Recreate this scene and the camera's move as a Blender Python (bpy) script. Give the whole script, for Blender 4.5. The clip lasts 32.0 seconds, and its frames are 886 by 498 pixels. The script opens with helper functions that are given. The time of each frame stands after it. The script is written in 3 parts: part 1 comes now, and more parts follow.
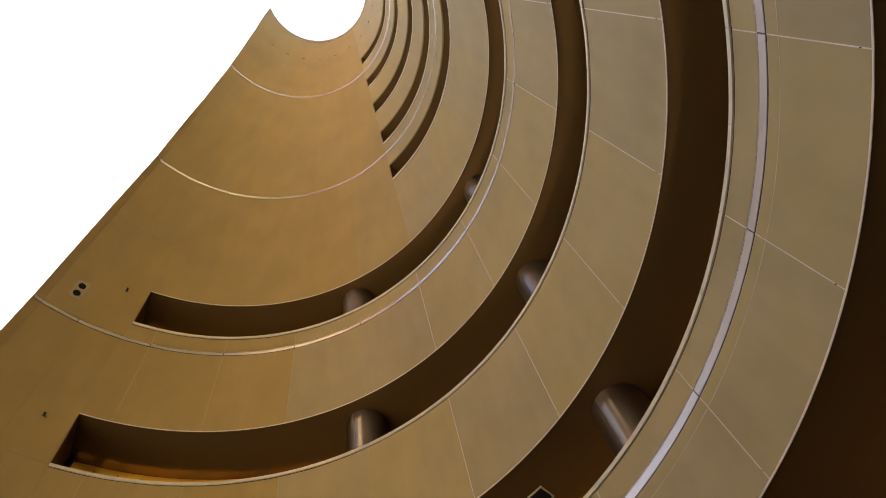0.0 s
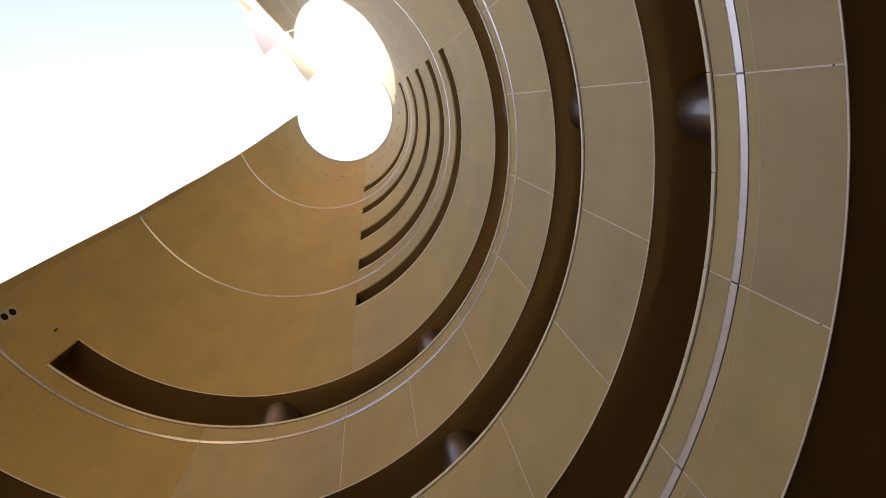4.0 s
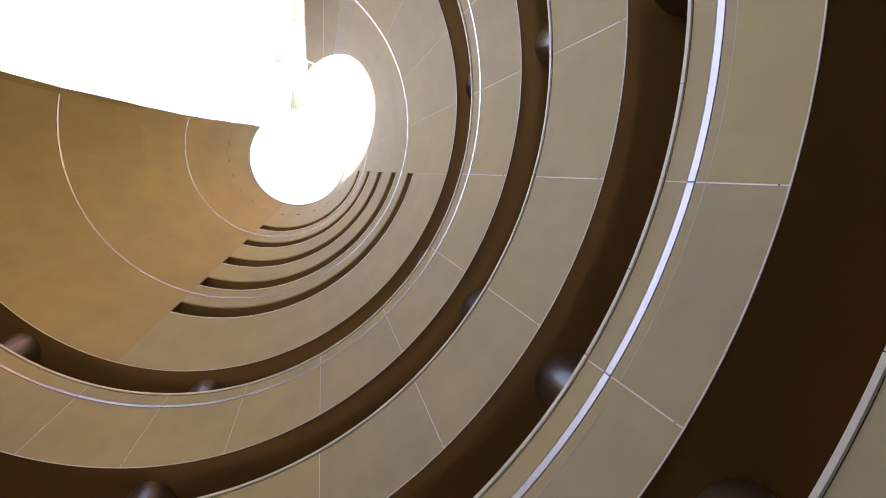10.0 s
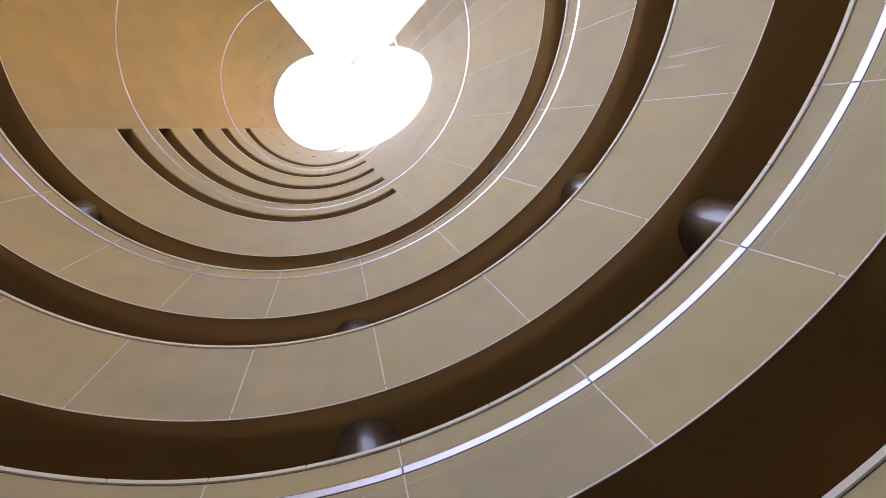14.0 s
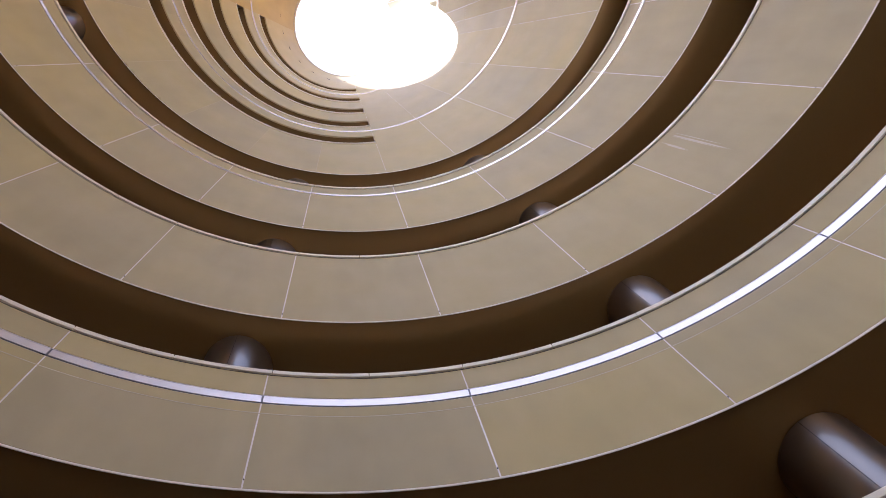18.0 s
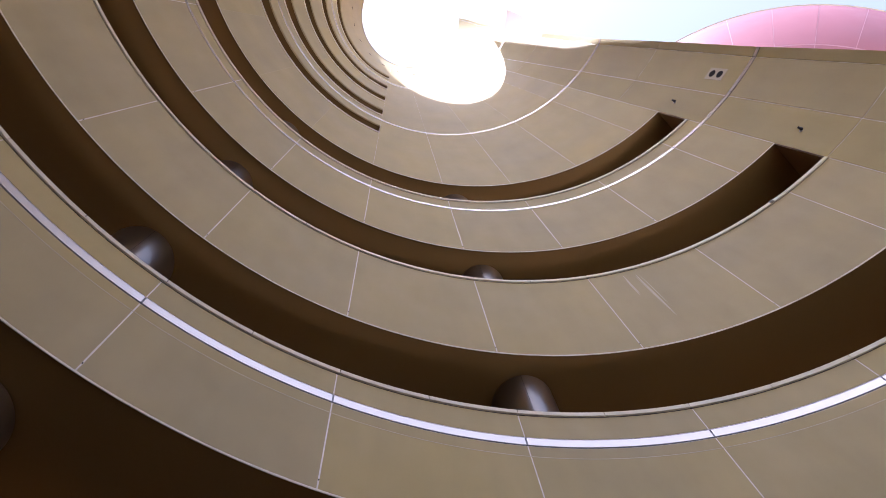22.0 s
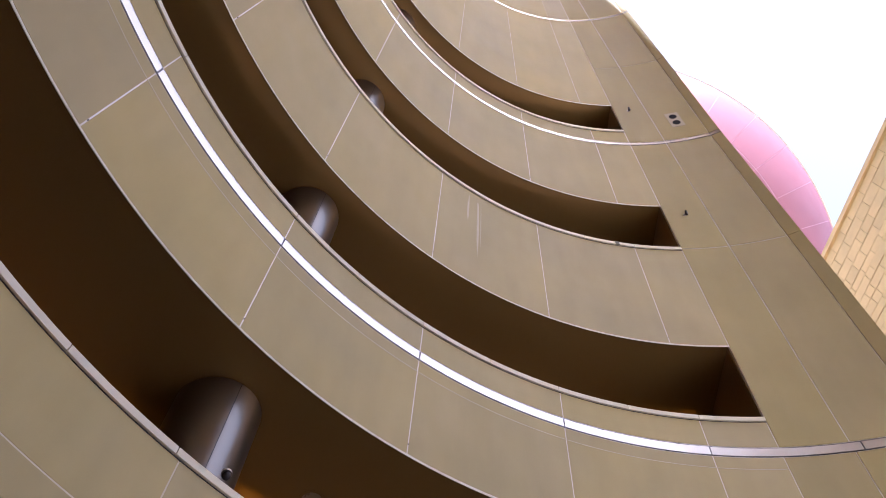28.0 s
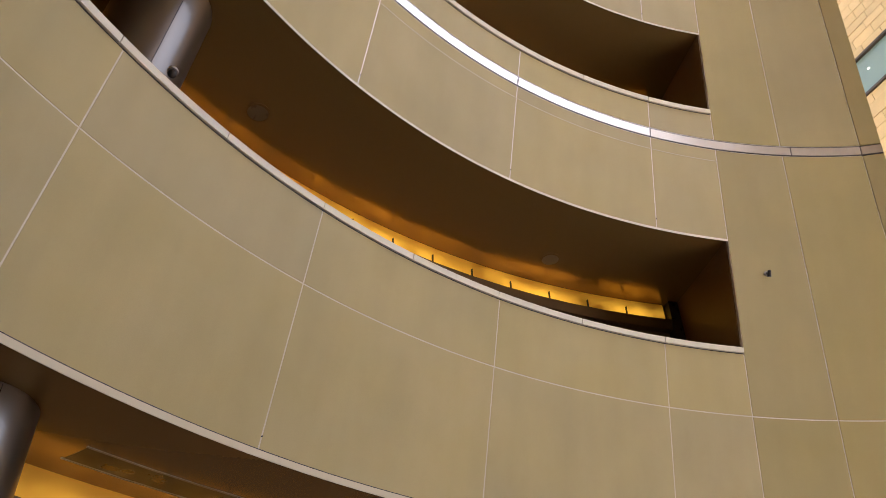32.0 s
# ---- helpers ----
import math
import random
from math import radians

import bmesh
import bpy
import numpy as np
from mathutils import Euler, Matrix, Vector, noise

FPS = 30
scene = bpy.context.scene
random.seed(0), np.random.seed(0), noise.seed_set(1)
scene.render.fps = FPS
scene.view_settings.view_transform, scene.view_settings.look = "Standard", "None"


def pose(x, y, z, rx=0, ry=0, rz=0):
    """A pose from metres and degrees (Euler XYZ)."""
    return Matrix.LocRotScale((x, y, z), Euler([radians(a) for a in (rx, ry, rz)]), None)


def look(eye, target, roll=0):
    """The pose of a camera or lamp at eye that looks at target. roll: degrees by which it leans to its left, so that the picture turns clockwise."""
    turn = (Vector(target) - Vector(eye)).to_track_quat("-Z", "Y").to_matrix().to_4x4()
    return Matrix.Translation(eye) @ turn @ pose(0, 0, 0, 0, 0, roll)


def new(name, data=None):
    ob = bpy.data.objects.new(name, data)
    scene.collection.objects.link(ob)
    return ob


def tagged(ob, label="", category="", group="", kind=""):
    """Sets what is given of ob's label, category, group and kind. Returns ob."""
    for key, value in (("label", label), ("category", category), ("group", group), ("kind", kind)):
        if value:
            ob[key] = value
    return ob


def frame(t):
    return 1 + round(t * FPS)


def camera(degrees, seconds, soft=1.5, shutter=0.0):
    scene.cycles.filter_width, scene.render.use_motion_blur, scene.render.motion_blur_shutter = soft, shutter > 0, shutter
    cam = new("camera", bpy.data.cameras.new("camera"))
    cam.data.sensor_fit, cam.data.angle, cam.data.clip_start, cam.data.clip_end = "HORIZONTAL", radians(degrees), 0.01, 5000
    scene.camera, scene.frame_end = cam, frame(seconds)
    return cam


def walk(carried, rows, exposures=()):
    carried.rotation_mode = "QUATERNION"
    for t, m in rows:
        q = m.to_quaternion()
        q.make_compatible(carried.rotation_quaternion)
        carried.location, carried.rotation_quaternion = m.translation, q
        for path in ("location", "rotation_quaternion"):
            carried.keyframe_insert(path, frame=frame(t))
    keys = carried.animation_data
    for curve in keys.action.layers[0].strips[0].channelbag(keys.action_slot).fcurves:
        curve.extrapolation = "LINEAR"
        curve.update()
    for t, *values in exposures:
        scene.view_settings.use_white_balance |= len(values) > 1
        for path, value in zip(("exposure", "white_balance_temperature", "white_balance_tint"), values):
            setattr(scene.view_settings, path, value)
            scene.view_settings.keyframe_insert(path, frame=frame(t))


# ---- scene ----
cam = camera(59.25, 32.0, soft=0.45)
walk(cam, [
    (0, pose(4.138, 6.027, 1.768, 156.34, 0.88, 88.81)),
    (0.5, pose(4.142, 6.027, 1.765, 158.92, 0.48, 87.13)),
    (1, pose(4.148, 6.028, 1.757, 161.29, -0.32, 83.30)),
    (1.5, pose(4.154, 6.025, 1.750, 163.28, -0.50, 80.99)),
    (2, pose(4.154, 6.030, 1.745, 164.44, -0.13, 79.58)),
    (2.5, pose(4.146, 6.041, 1.742, 165.68, -0.54, 76.22)),
    (4.5, pose(4.099, 6.106, 1.739, 168.03, -2.13, 69.63)),
    (5, pose(4.094, 6.120, 1.738, 169.20, -1.19, 68.16)),
    (5.5, pose(4.095, 6.125, 1.738, 172.16, -1.49, 67.21)),
    (6, pose(4.099, 6.127, 1.737, 173.86, -1.63, 65.56)),
    (6.5, pose(4.111, 6.135, 1.730, 173.69, -1.36, 62.62)),
    (7, pose(4.135, 6.155, 1.714, 174.64, -1.17, 56.66)),
    (7.5, pose(4.153, 6.162, 1.700, 175.88, -1.89, 51.92)),
    (8, pose(4.154, 6.162, 1.695, 176.79, -1.21, 46.15)),
    (8.5, pose(4.141, 6.159, 1.696, 176.94, -0.06, 42.19)),
    (9, pose(4.123, 6.166, 1.694, 177.25, 0.54, 37.91)),
    (9.5, pose(4.112, 6.170, 1.691, 177.54, 1.33, 34.31)),
    (10, pose(4.109, 6.171, 1.686, 177.65, 1.90, 29.62)),
    (10.5, pose(4.116, 6.175, 1.675, 177.74, 2.22, 23.53)),
    (11, pose(4.125, 6.170, 1.667, 177.92, 2.77, 19.33)),
    (11.5, pose(4.149, 6.169, 1.658, 177.77, 3.31, 12.79)),
    (12, pose(4.175, 6.167, 1.653, 177.75, 3.57, 6.84)),
    (12.5, pose(4.194, 6.171, 1.646, 178.01, 3.90, 1.36)),
    (13, pose(4.205, 6.178, 1.643, 178.39, 4.38, -3.22)),
    (13.5, pose(4.207, 6.180, 1.648, 178.65, 4.67, -8.60)),
    (15.5, pose(4.210, 6.154, 1.644, 177.82, 6.69, -19.38)),
    (16, pose(4.210, 6.143, 1.644, 176.68, 6.63, -23.19)),
    (16.5, pose(4.208, 6.134, 1.648, 175.70, 6.64, -27.43)),
    (17, pose(4.206, 6.135, 1.651, 175.09, 7.20, -29.62)),
    (17.5, pose(4.207, 6.143, 1.655, 174.11, 7.62, -33.37)),
    (18, pose(4.213, 6.150, 1.654, 173.75, 7.58, -37.67)),
    (18.5, pose(4.217, 6.146, 1.649, 174.04, 7.85, -40.52)),
    (19, pose(4.218, 6.138, 1.644, 173.85, 8.01, -44.63)),
    (19.5, pose(4.211, 6.133, 1.640, 173.56, 8.09, -48.66)),
    (20, pose(4.207, 6.125, 1.653, 172.78, 7.66, -55.25)),
    (20.5, pose(4.211, 6.121, 1.672, 172.25, 7.56, -58.51)),
    (21, pose(4.219, 6.118, 1.677, 172.03, 7.47, -61.84)),
    (21.5, pose(4.225, 6.113, 1.678, 171.71, 7.40, -65.48)),
    (22, pose(4.230, 6.107, 1.673, 171.47, 7.62, -68.14)),
    (22.5, pose(4.237, 6.097, 1.670, 171.20, 7.76, -70.46)),
    (23, pose(4.245, 6.084, 1.667, 170.79, 7.86, -73.70)),
    (23.5, pose(4.250, 6.065, 1.664, 170.52, 7.95, -76.53)),
    (24, pose(4.259, 6.050, 1.661, 169.59, 7.23, -82.39)),
    (24.5, pose(4.269, 6.032, 1.669, 168.37, 6.98, -86.92)),
    (26.5, pose(4.292, 5.955, 1.722, 162.33, 4.77, -107.43)),
    (27, pose(4.296, 5.949, 1.729, 159.24, 5.36, -109.88)),
    (27.5, pose(4.302, 5.948, 1.735, 156.93, 4.89, -111.52)),
    (28, pose(4.318, 5.946, 1.747, 154.35, 4.75, -114.02)),
    (28.5, pose(4.348, 5.931, 1.774, 149.13, 3.91, -115.50)),
    (29, pose(4.363, 5.920, 1.803, 144.18, 3.64, -116.49)),
    (29.5, pose(4.371, 5.917, 1.814, 140.76, 2.74, -116.78)),
    (30, pose(4.375, 5.915, 1.822, 138.06, 2.69, -117.03)),
    (30.5, pose(4.387, 5.910, 1.826, 136.11, 3.07, -118.20)),
    (31, pose(4.391, 5.908, 1.820, 133.84, 2.68, -119.57)),
    (31.5, pose(4.395, 5.902, 1.811, 130.82, 2.23, -121.10)),
    (32, pose(4.399, 5.900, 1.808, 128.07, 1.18, -123.69)),
], exposures=[(0, 2.15, 6100, 13), (1, 1.75, 6100, 14), (2, 1.58, 6050, 16), (5, 1.97, 5600, 13), (6, 1.90, 4900, 24), (7, 1.93, 4900, 24), (8, 1.94, 5000, 21), (9, 1.98, 5350, 17), (11, 2.36, 5400, 16), (13, 2.43, 5300, 18), (16, 2.53, 5350, 20), (17, 2.48, 5350, 21), (20, 2.22, 5450, 23), (22, 2.11, 5500, 23), (24, 2.2, 5500, 24), (27, 2.34, 5575, 24), (28, 2.47, 5600, 23), (29, 2.74, 5750, 18), (30, 2.83, 5950, 18), (32, 2.65, 6250, 15)])

# ---------------------------------------------------------------- light
SUN_AZ, SUN_EL = 178.4, 54.0
world = bpy.data.worlds.new("sky")
world.use_nodes = True
scene.world = world
wn = world.node_tree.nodes
sky = wn.new("ShaderNodeTexSky")
sky.sky_type, sky.sun_disc = "NISHITA", False
sky.dust_density, sky.ozone_density = 3.4, 0.2
sky.sun_elevation, sky.sun_rotation = radians(SUN_EL), radians(90 - SUN_AZ)
wn["Background"].inputs["Strength"].default_value = 0.085
haze = wn.new("ShaderNodeHueSaturation")
haze.inputs["Saturation"].default_value = 0.62
world.node_tree.links.new(sky.outputs["Color"], haze.inputs["Color"])
world.node_tree.links.new(haze.outputs["Color"], wn["Background"].inputs["Color"])
sun = new("sun", bpy.data.lights.new("sun", "SUN"))
sun.data.energy, sun.data.angle, sun.data.color = 5.0, radians(0.53), (1.0, 0.92, 0.79)
sun.matrix_world = look((0, 0, 0), (-math.cos(radians(SUN_AZ)) * math.cos(radians(SUN_EL)),
                                    -math.sin(radians(SUN_AZ)) * math.cos(radians(SUN_EL)), -math.sin(radians(SUN_EL))))

# ---------------------------------------------------------------- materials


def material(name, base, rough=0.5, metal=0.0, spread=0.12, size=1.5, grain=60.0, bump=0.02, per_piece=0.0, streak=0.0, wear=0.12, other=None):
    """A surface with blotches, fine grain, faint relief and, where asked, a tone for each piece and vertical runs."""
    m = bpy.data.materials.new(name)
    m.use_nodes = True
    n, l = m.node_tree.nodes, m.node_tree.links
    b = n["Principled BSDF"]
    co = n.new("ShaderNodeNewGeometry")
    big, fine = n.new("ShaderNodeTexNoise"), n.new("ShaderNodeTexNoise")
    big.inputs["Scale"].default_value, big.inputs["Detail"].default_value = size, 5
    fine.inputs["Scale"].default_value, fine.inputs["Detail"].default_value = grain, 3
    l.new(co.outputs["Position"], big.inputs["Vector"])
    l.new(co.outputs["Position"], fine.inputs["Vector"])
    add = n.new("ShaderNodeMath")
    add.operation = "MULTIPLY_ADD"
    add.inputs[1].default_value = 0.35
    l.new(fine.outputs["Fac"], add.inputs[0])
    l.new(big.outputs["Fac"], add.inputs[2])
    value = add.outputs[0]
    if streak:
        st, mp = n.new("ShaderNodeTexNoise"), n.new("ShaderNodeMapping")
        mp.inputs["Scale"].default_value = (1.6, 1.6, 0.07)
        st.inputs["Scale"].default_value, st.inputs["Detail"].default_value = 1.5, 4
        l.new(co.outputs["Position"], mp.inputs["Vector"])
        l.new(mp.outputs["Vector"], st.inputs["Vector"])
        a2 = n.new("ShaderNodeMath")
        a2.operation = "MULTIPLY_ADD"
        a2.inputs[1].default_value = streak
        l.new(st.outputs["Fac"], a2.inputs[0])
        l.new(value, a2.inputs[2])
        value = a2.outputs[0]
    if per_piece:
        info, a3 = n.new("ShaderNodeObjectInfo"), n.new("ShaderNodeMath")
        a3.operation = "MULTIPLY_ADD"
        a3.inputs[1].default_value = per_piece
        l.new(info.outputs["Random"], a3.inputs[0])
        l.new(value, a3.inputs[2])
        value = a3.outputs[0]
    ramp = n.new("ShaderNodeMapRange")
    mid = 0.5 + 0.175 + streak * 0.5 + per_piece * 0.5
    ramp.inputs["From Min"].default_value, ramp.inputs["From Max"].default_value = mid - 0.45, mid + 0.45
    ramp.inputs["To Min"].default_value, ramp.inputs["To Max"].default_value = 1 - spread, 1 + spread
    l.new(value, ramp.inputs["Value"])
    mul = n.new("ShaderNodeMix")
    mul.data_type, mul.blend_type = "RGBA", "MULTIPLY"
    mul.inputs["Factor"].default_value = 1
    mul.inputs[6].default_value = (*base, 1)
    if other:
        tone, drift, info2, both = n.new("ShaderNodeMix"), n.new("ShaderNodeTexNoise"), n.new("ShaderNodeObjectInfo"), n.new("ShaderNodeMath")
        tone.data_type, both.operation = "RGBA", "MULTIPLY_ADD"
        drift.inputs["Scale"].default_value, drift.inputs["Detail"].default_value = 0.7, 6
        drift.inputs["Roughness"].default_value = 0.6
        both.inputs[1].default_value = 0.7
        l.new(co.outputs["Position"], drift.inputs["Vector"])
        l.new(info2.outputs["Random"], both.inputs[0])
        sharp = n.new("ShaderNodeMapRange")
        sharp.inputs["From Min"].default_value, sharp.inputs["From Max"].default_value = 0.33, 0.67
        sharp.inputs["To Max"].default_value = 0.38
        l.new(drift.outputs["Fac"], sharp.inputs["Value"])
        l.new(sharp.outputs["Result"], both.inputs[2])
        tone.inputs[6].default_value, tone.inputs[7].default_value = (*base, 1), (*other, 1)
        l.new(both.outputs[0], tone.inputs["Factor"])
        l.new(tone.outputs[2], mul.inputs[6])
    l.new(ramp.outputs["Result"], mul.inputs[7])
    l.new(mul.outputs[2], b.inputs["Base Color"])
    rr = n.new("ShaderNodeMapRange")
    rr.inputs["From Min"].default_value, rr.inputs["From Max"].default_value = 0.3, 0.7
    rr.inputs["To Min"].default_value, rr.inputs["To Max"].default_value = max(0.02, rough - wear), min(1, rough + wear)
    l.new(big.outputs["Fac"], rr.inputs["Value"])
    l.new(rr.outputs["Result"], b.inputs["Roughness"])
    b.inputs["Metallic"].default_value = metal
    bp = n.new("ShaderNodeBump")
    bp.inputs["Strength"].default_value, bp.inputs["Distance"].default_value = bump * 5, 0.01
    l.new(fine.outputs["Fac"], bp.inputs["Height"])
    l.new(bp.outputs["Normal"], b.inputs["Normal"])
    return m


def glow(name, colour, strength):
    m = bpy.data.materials.new(name)
    m.use_nodes = True
    b = m.node_tree.nodes["Principled BSDF"]
    b.inputs["Base Color"].default_value = (*colour, 1)
    b.inputs["Emission Color"].default_value = (*colour, 1)
    b.inputs["Emission Strength"].default_value = strength
    return m


PANEL = material("champagne_panel", (0.445, 0.372, 0.225), 0.60, 0.10, 0.18, 0.55, 110, 0.006, 0.30, 0.45, wear=0.04, other=(0.425, 0.342, 0.155))
# golden finish that also holds this side's warm bounce and light falloff
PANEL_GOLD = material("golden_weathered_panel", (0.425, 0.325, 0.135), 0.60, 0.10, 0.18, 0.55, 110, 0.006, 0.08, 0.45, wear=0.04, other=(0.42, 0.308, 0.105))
# darker, browner copy of PANEL; one pier's dimmer light is put into its colour
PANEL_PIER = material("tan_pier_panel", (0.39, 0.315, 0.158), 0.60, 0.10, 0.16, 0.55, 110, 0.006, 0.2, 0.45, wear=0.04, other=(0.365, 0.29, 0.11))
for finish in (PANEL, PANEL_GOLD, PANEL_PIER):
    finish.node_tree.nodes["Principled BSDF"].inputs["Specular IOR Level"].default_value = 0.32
JOINT = material("aluminium_joint", (0.72, 0.65, 0.60), 0.42, 0.3, 0.25, 2)
JOINT_LOW = material("dulled_joint", (0.60, 0.53, 0.42), 0.5, 0.2, 0.25, 2)
GHOST_LINE = material("pale_bead", (0.56, 0.49, 0.36), 0.5, 0.1, 0.3, 1.2)
# darker copy of the joint colour, for joints that mirror no bright sky
JOINT_DIM = material("weathered_sealant", (0.46, 0.375, 0.21), 0.6, 0.0, 0.2, 2)
COPING = material("pale_coping", (0.72, 0.66, 0.55), 0.45, 0.0, 0.10, 2, 80, 0.01, 0.1)
FOOTEDGE = material("sand_edging", (0.64, 0.57, 0.43), 0.45, 0.0, 0.08, 2, 80, 0.01)
EDGING = material("pale_edging", (0.80, 0.75, 0.66), 0.45, 0.0, 0.08, 2, 80, 0.01)
STRIP = material("aluminium_strip", (0.70, 0.63, 0.585), 0.24, 0.6, 0.03, 2, 120, 0.0006, 0.06, wear=0.02)
SOFFIT = material("dark_bronze_ceiling", (0.365, 0.228, 0.088), 0.18, 0.6, 0.04, 0.3, 40, 0.0, wear=0.0)
DARKWALL = material("brown_gallery_wall", (0.16, 0.09, 0.04), 0.45, 0.1, 0.2, 0.8, 50, 0.01)
COLUMN = material("grey_column_paint", (0.17, 0.145, 0.13), 0.34, 0.85, 0.08, 1.2, 90, 0.001, wear=0.03)
COLUMN.node_tree.nodes["Principled BSDF"].inputs["Coat Weight"].default_value = 0.32
COLUMN.node_tree.nodes["Principled BSDF"].inputs["Coat Roughness"].default_value = 0.10
COLUMN.node_tree.nodes["Principled BSDF"].inputs["Coat IOR"].default_value = 1.9
FLOOR = material("grey_gallery_floor", (0.25, 0.22, 0.19), 0.5, 0, 0.2, 1, 40)
SPEAKER_PLATE = material("grey_speaker_plate", (0.44, 0.37, 0.24), 0.5, 0.1, 0.06, 6)
SPEAKER = material("black_mesh", (0.012, 0.011, 0.013), 0.8, 0.0, 0.1, 8)
SPEAKER.node_tree.nodes["Principled BSDF"].inputs["Specular IOR Level"].default_value = 0.08
STEEL = material("dark_fitting", (0.045, 0.04, 0.045), 0.35, 0.6, 0.15, 8)
PLATE = material("grey_plate", (0.42, 0.38, 0.34), 0.45, 0.6, 0.1, 6)
PINK = material("pink_cladding", (0.21, 0.088, 0.128), 0.45, 0.0, 0.06, 0.2, 40, per_piece=0.08)
PINK.node_tree.nodes["Principled BSDF"].inputs["Specular IOR Level"].default_value = 0.1
PINK_JOINT = material("pink_joint", (0.34, 0.19, 0.26), 0.6, 0.0, 0.05, 0.4, 40)
ROSE = material("pale_rose_cladding", (0.45, 0.335, 0.35), 0.5, 0.0, 0.05, 0.4, 40)
STONE = material("ochre_stone", (0.68, 0.50, 0.25), 0.75, 0, 0.16, 1.2, 25, 0.05, 0.3)
MORTAR = material("brown_mortar", (0.40, 0.285, 0.14), 0.9, 0, 0.15, 3)
GLASS = material("teal_glass", (0.24, 0.33, 0.29), 0.06, 0.0, 0.1, 0.5, wear=0.02)
FRAME = material("bronze_frame", (0.10, 0.08, 0.06), 0.4, 0.6, 0.1, 4)
PAVING = material("grey_paving", (0.25, 0.228, 0.195), 0.7, 0, 0.15, 0.6, 30, 0.05)
SLOT_DARK = material("dark_brown_slot", (0.13, 0.08, 0.04), 0.35, 0.4, 0.2, 3)
LAMPGLASS = material("frosted_lamp_disc", (0.19, 0.135, 0.085), 0.35, 0.2, 0.05, 6)


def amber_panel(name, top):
    """An amber panel whose own glow stands in for lamplight on the wall, uneven and fading towards its top."""
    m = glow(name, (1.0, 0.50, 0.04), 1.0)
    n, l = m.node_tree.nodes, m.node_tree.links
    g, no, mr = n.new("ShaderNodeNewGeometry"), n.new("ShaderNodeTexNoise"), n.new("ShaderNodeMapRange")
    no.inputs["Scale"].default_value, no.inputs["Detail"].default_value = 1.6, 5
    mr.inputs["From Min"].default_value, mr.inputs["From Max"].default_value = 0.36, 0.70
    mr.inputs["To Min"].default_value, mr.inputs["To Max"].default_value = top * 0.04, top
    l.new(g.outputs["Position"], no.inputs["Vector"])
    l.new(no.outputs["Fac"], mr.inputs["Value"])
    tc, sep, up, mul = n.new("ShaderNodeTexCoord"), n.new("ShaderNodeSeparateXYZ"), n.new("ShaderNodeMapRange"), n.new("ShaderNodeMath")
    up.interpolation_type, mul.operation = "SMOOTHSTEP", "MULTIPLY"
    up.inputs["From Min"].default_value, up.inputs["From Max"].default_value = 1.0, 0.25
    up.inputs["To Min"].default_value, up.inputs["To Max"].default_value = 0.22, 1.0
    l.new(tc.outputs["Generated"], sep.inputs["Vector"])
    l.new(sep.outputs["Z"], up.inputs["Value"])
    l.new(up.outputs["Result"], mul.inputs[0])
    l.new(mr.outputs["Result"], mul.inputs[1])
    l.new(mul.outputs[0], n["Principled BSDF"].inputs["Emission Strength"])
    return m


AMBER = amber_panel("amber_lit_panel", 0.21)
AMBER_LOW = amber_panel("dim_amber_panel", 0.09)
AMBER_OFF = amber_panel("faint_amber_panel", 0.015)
BULB = glow("small_ceiling_light", (1.0, 0.95, 0.85), 0.8)

# ---------------------------------------------------------------- the cone's plan
UNIT, EYE = 4.8, 1.6


def level(h):
    return EYE + h * UNIT


def radius(z):
    return UNIT * (2.7433 - 0.2399 * (z - EYE) / UNIT)


def pol(a, r, z):
    return Vector((r * math.cos(radians(a)), r * math.sin(radians(a)), z))


EDGE = ((-1, 128.5), (2, 129), (4.3, 129.8), (6.0, 131.7), (7.0, 134.8), (7.65, 138.0), (8.1, 141.8), (8.6, 148.0), (9.137, 158.3))


def edge(z):
    """Half the angle, from the back of the court, at which the wall stops at the slit."""
    h = (z - EYE) / UNIT
    for (h0, a0), (h1, a1) in zip(EDGE, EDGE[1:]):
        if h <= h1:
            return a0 + (a1 - a0) * (h - h0) / (h1 - h0)
    return EDGE[-1][1]


def mesh_object(name, bm, mat, parent=None, label=""):
    me = bpy.data.meshes.new(name)
    bm.normal_update()
    bm.to_mesh(me)
    bm.free()
    me.materials.append(mat)
    ob = new(name, me)
    if parent:
        ob.parent = parent
    if label:
        ob["label"] = label
    return ob


def part(name, bm, mat, parent, label=""):
    return mesh_object(name, bm, mat, parent, label)


def thing(name, label, category, group="", kind="", at=(0, 0, 0)):
    ob = new(name)
    ob.location = at
    return tagged(ob, label, category, group, kind)


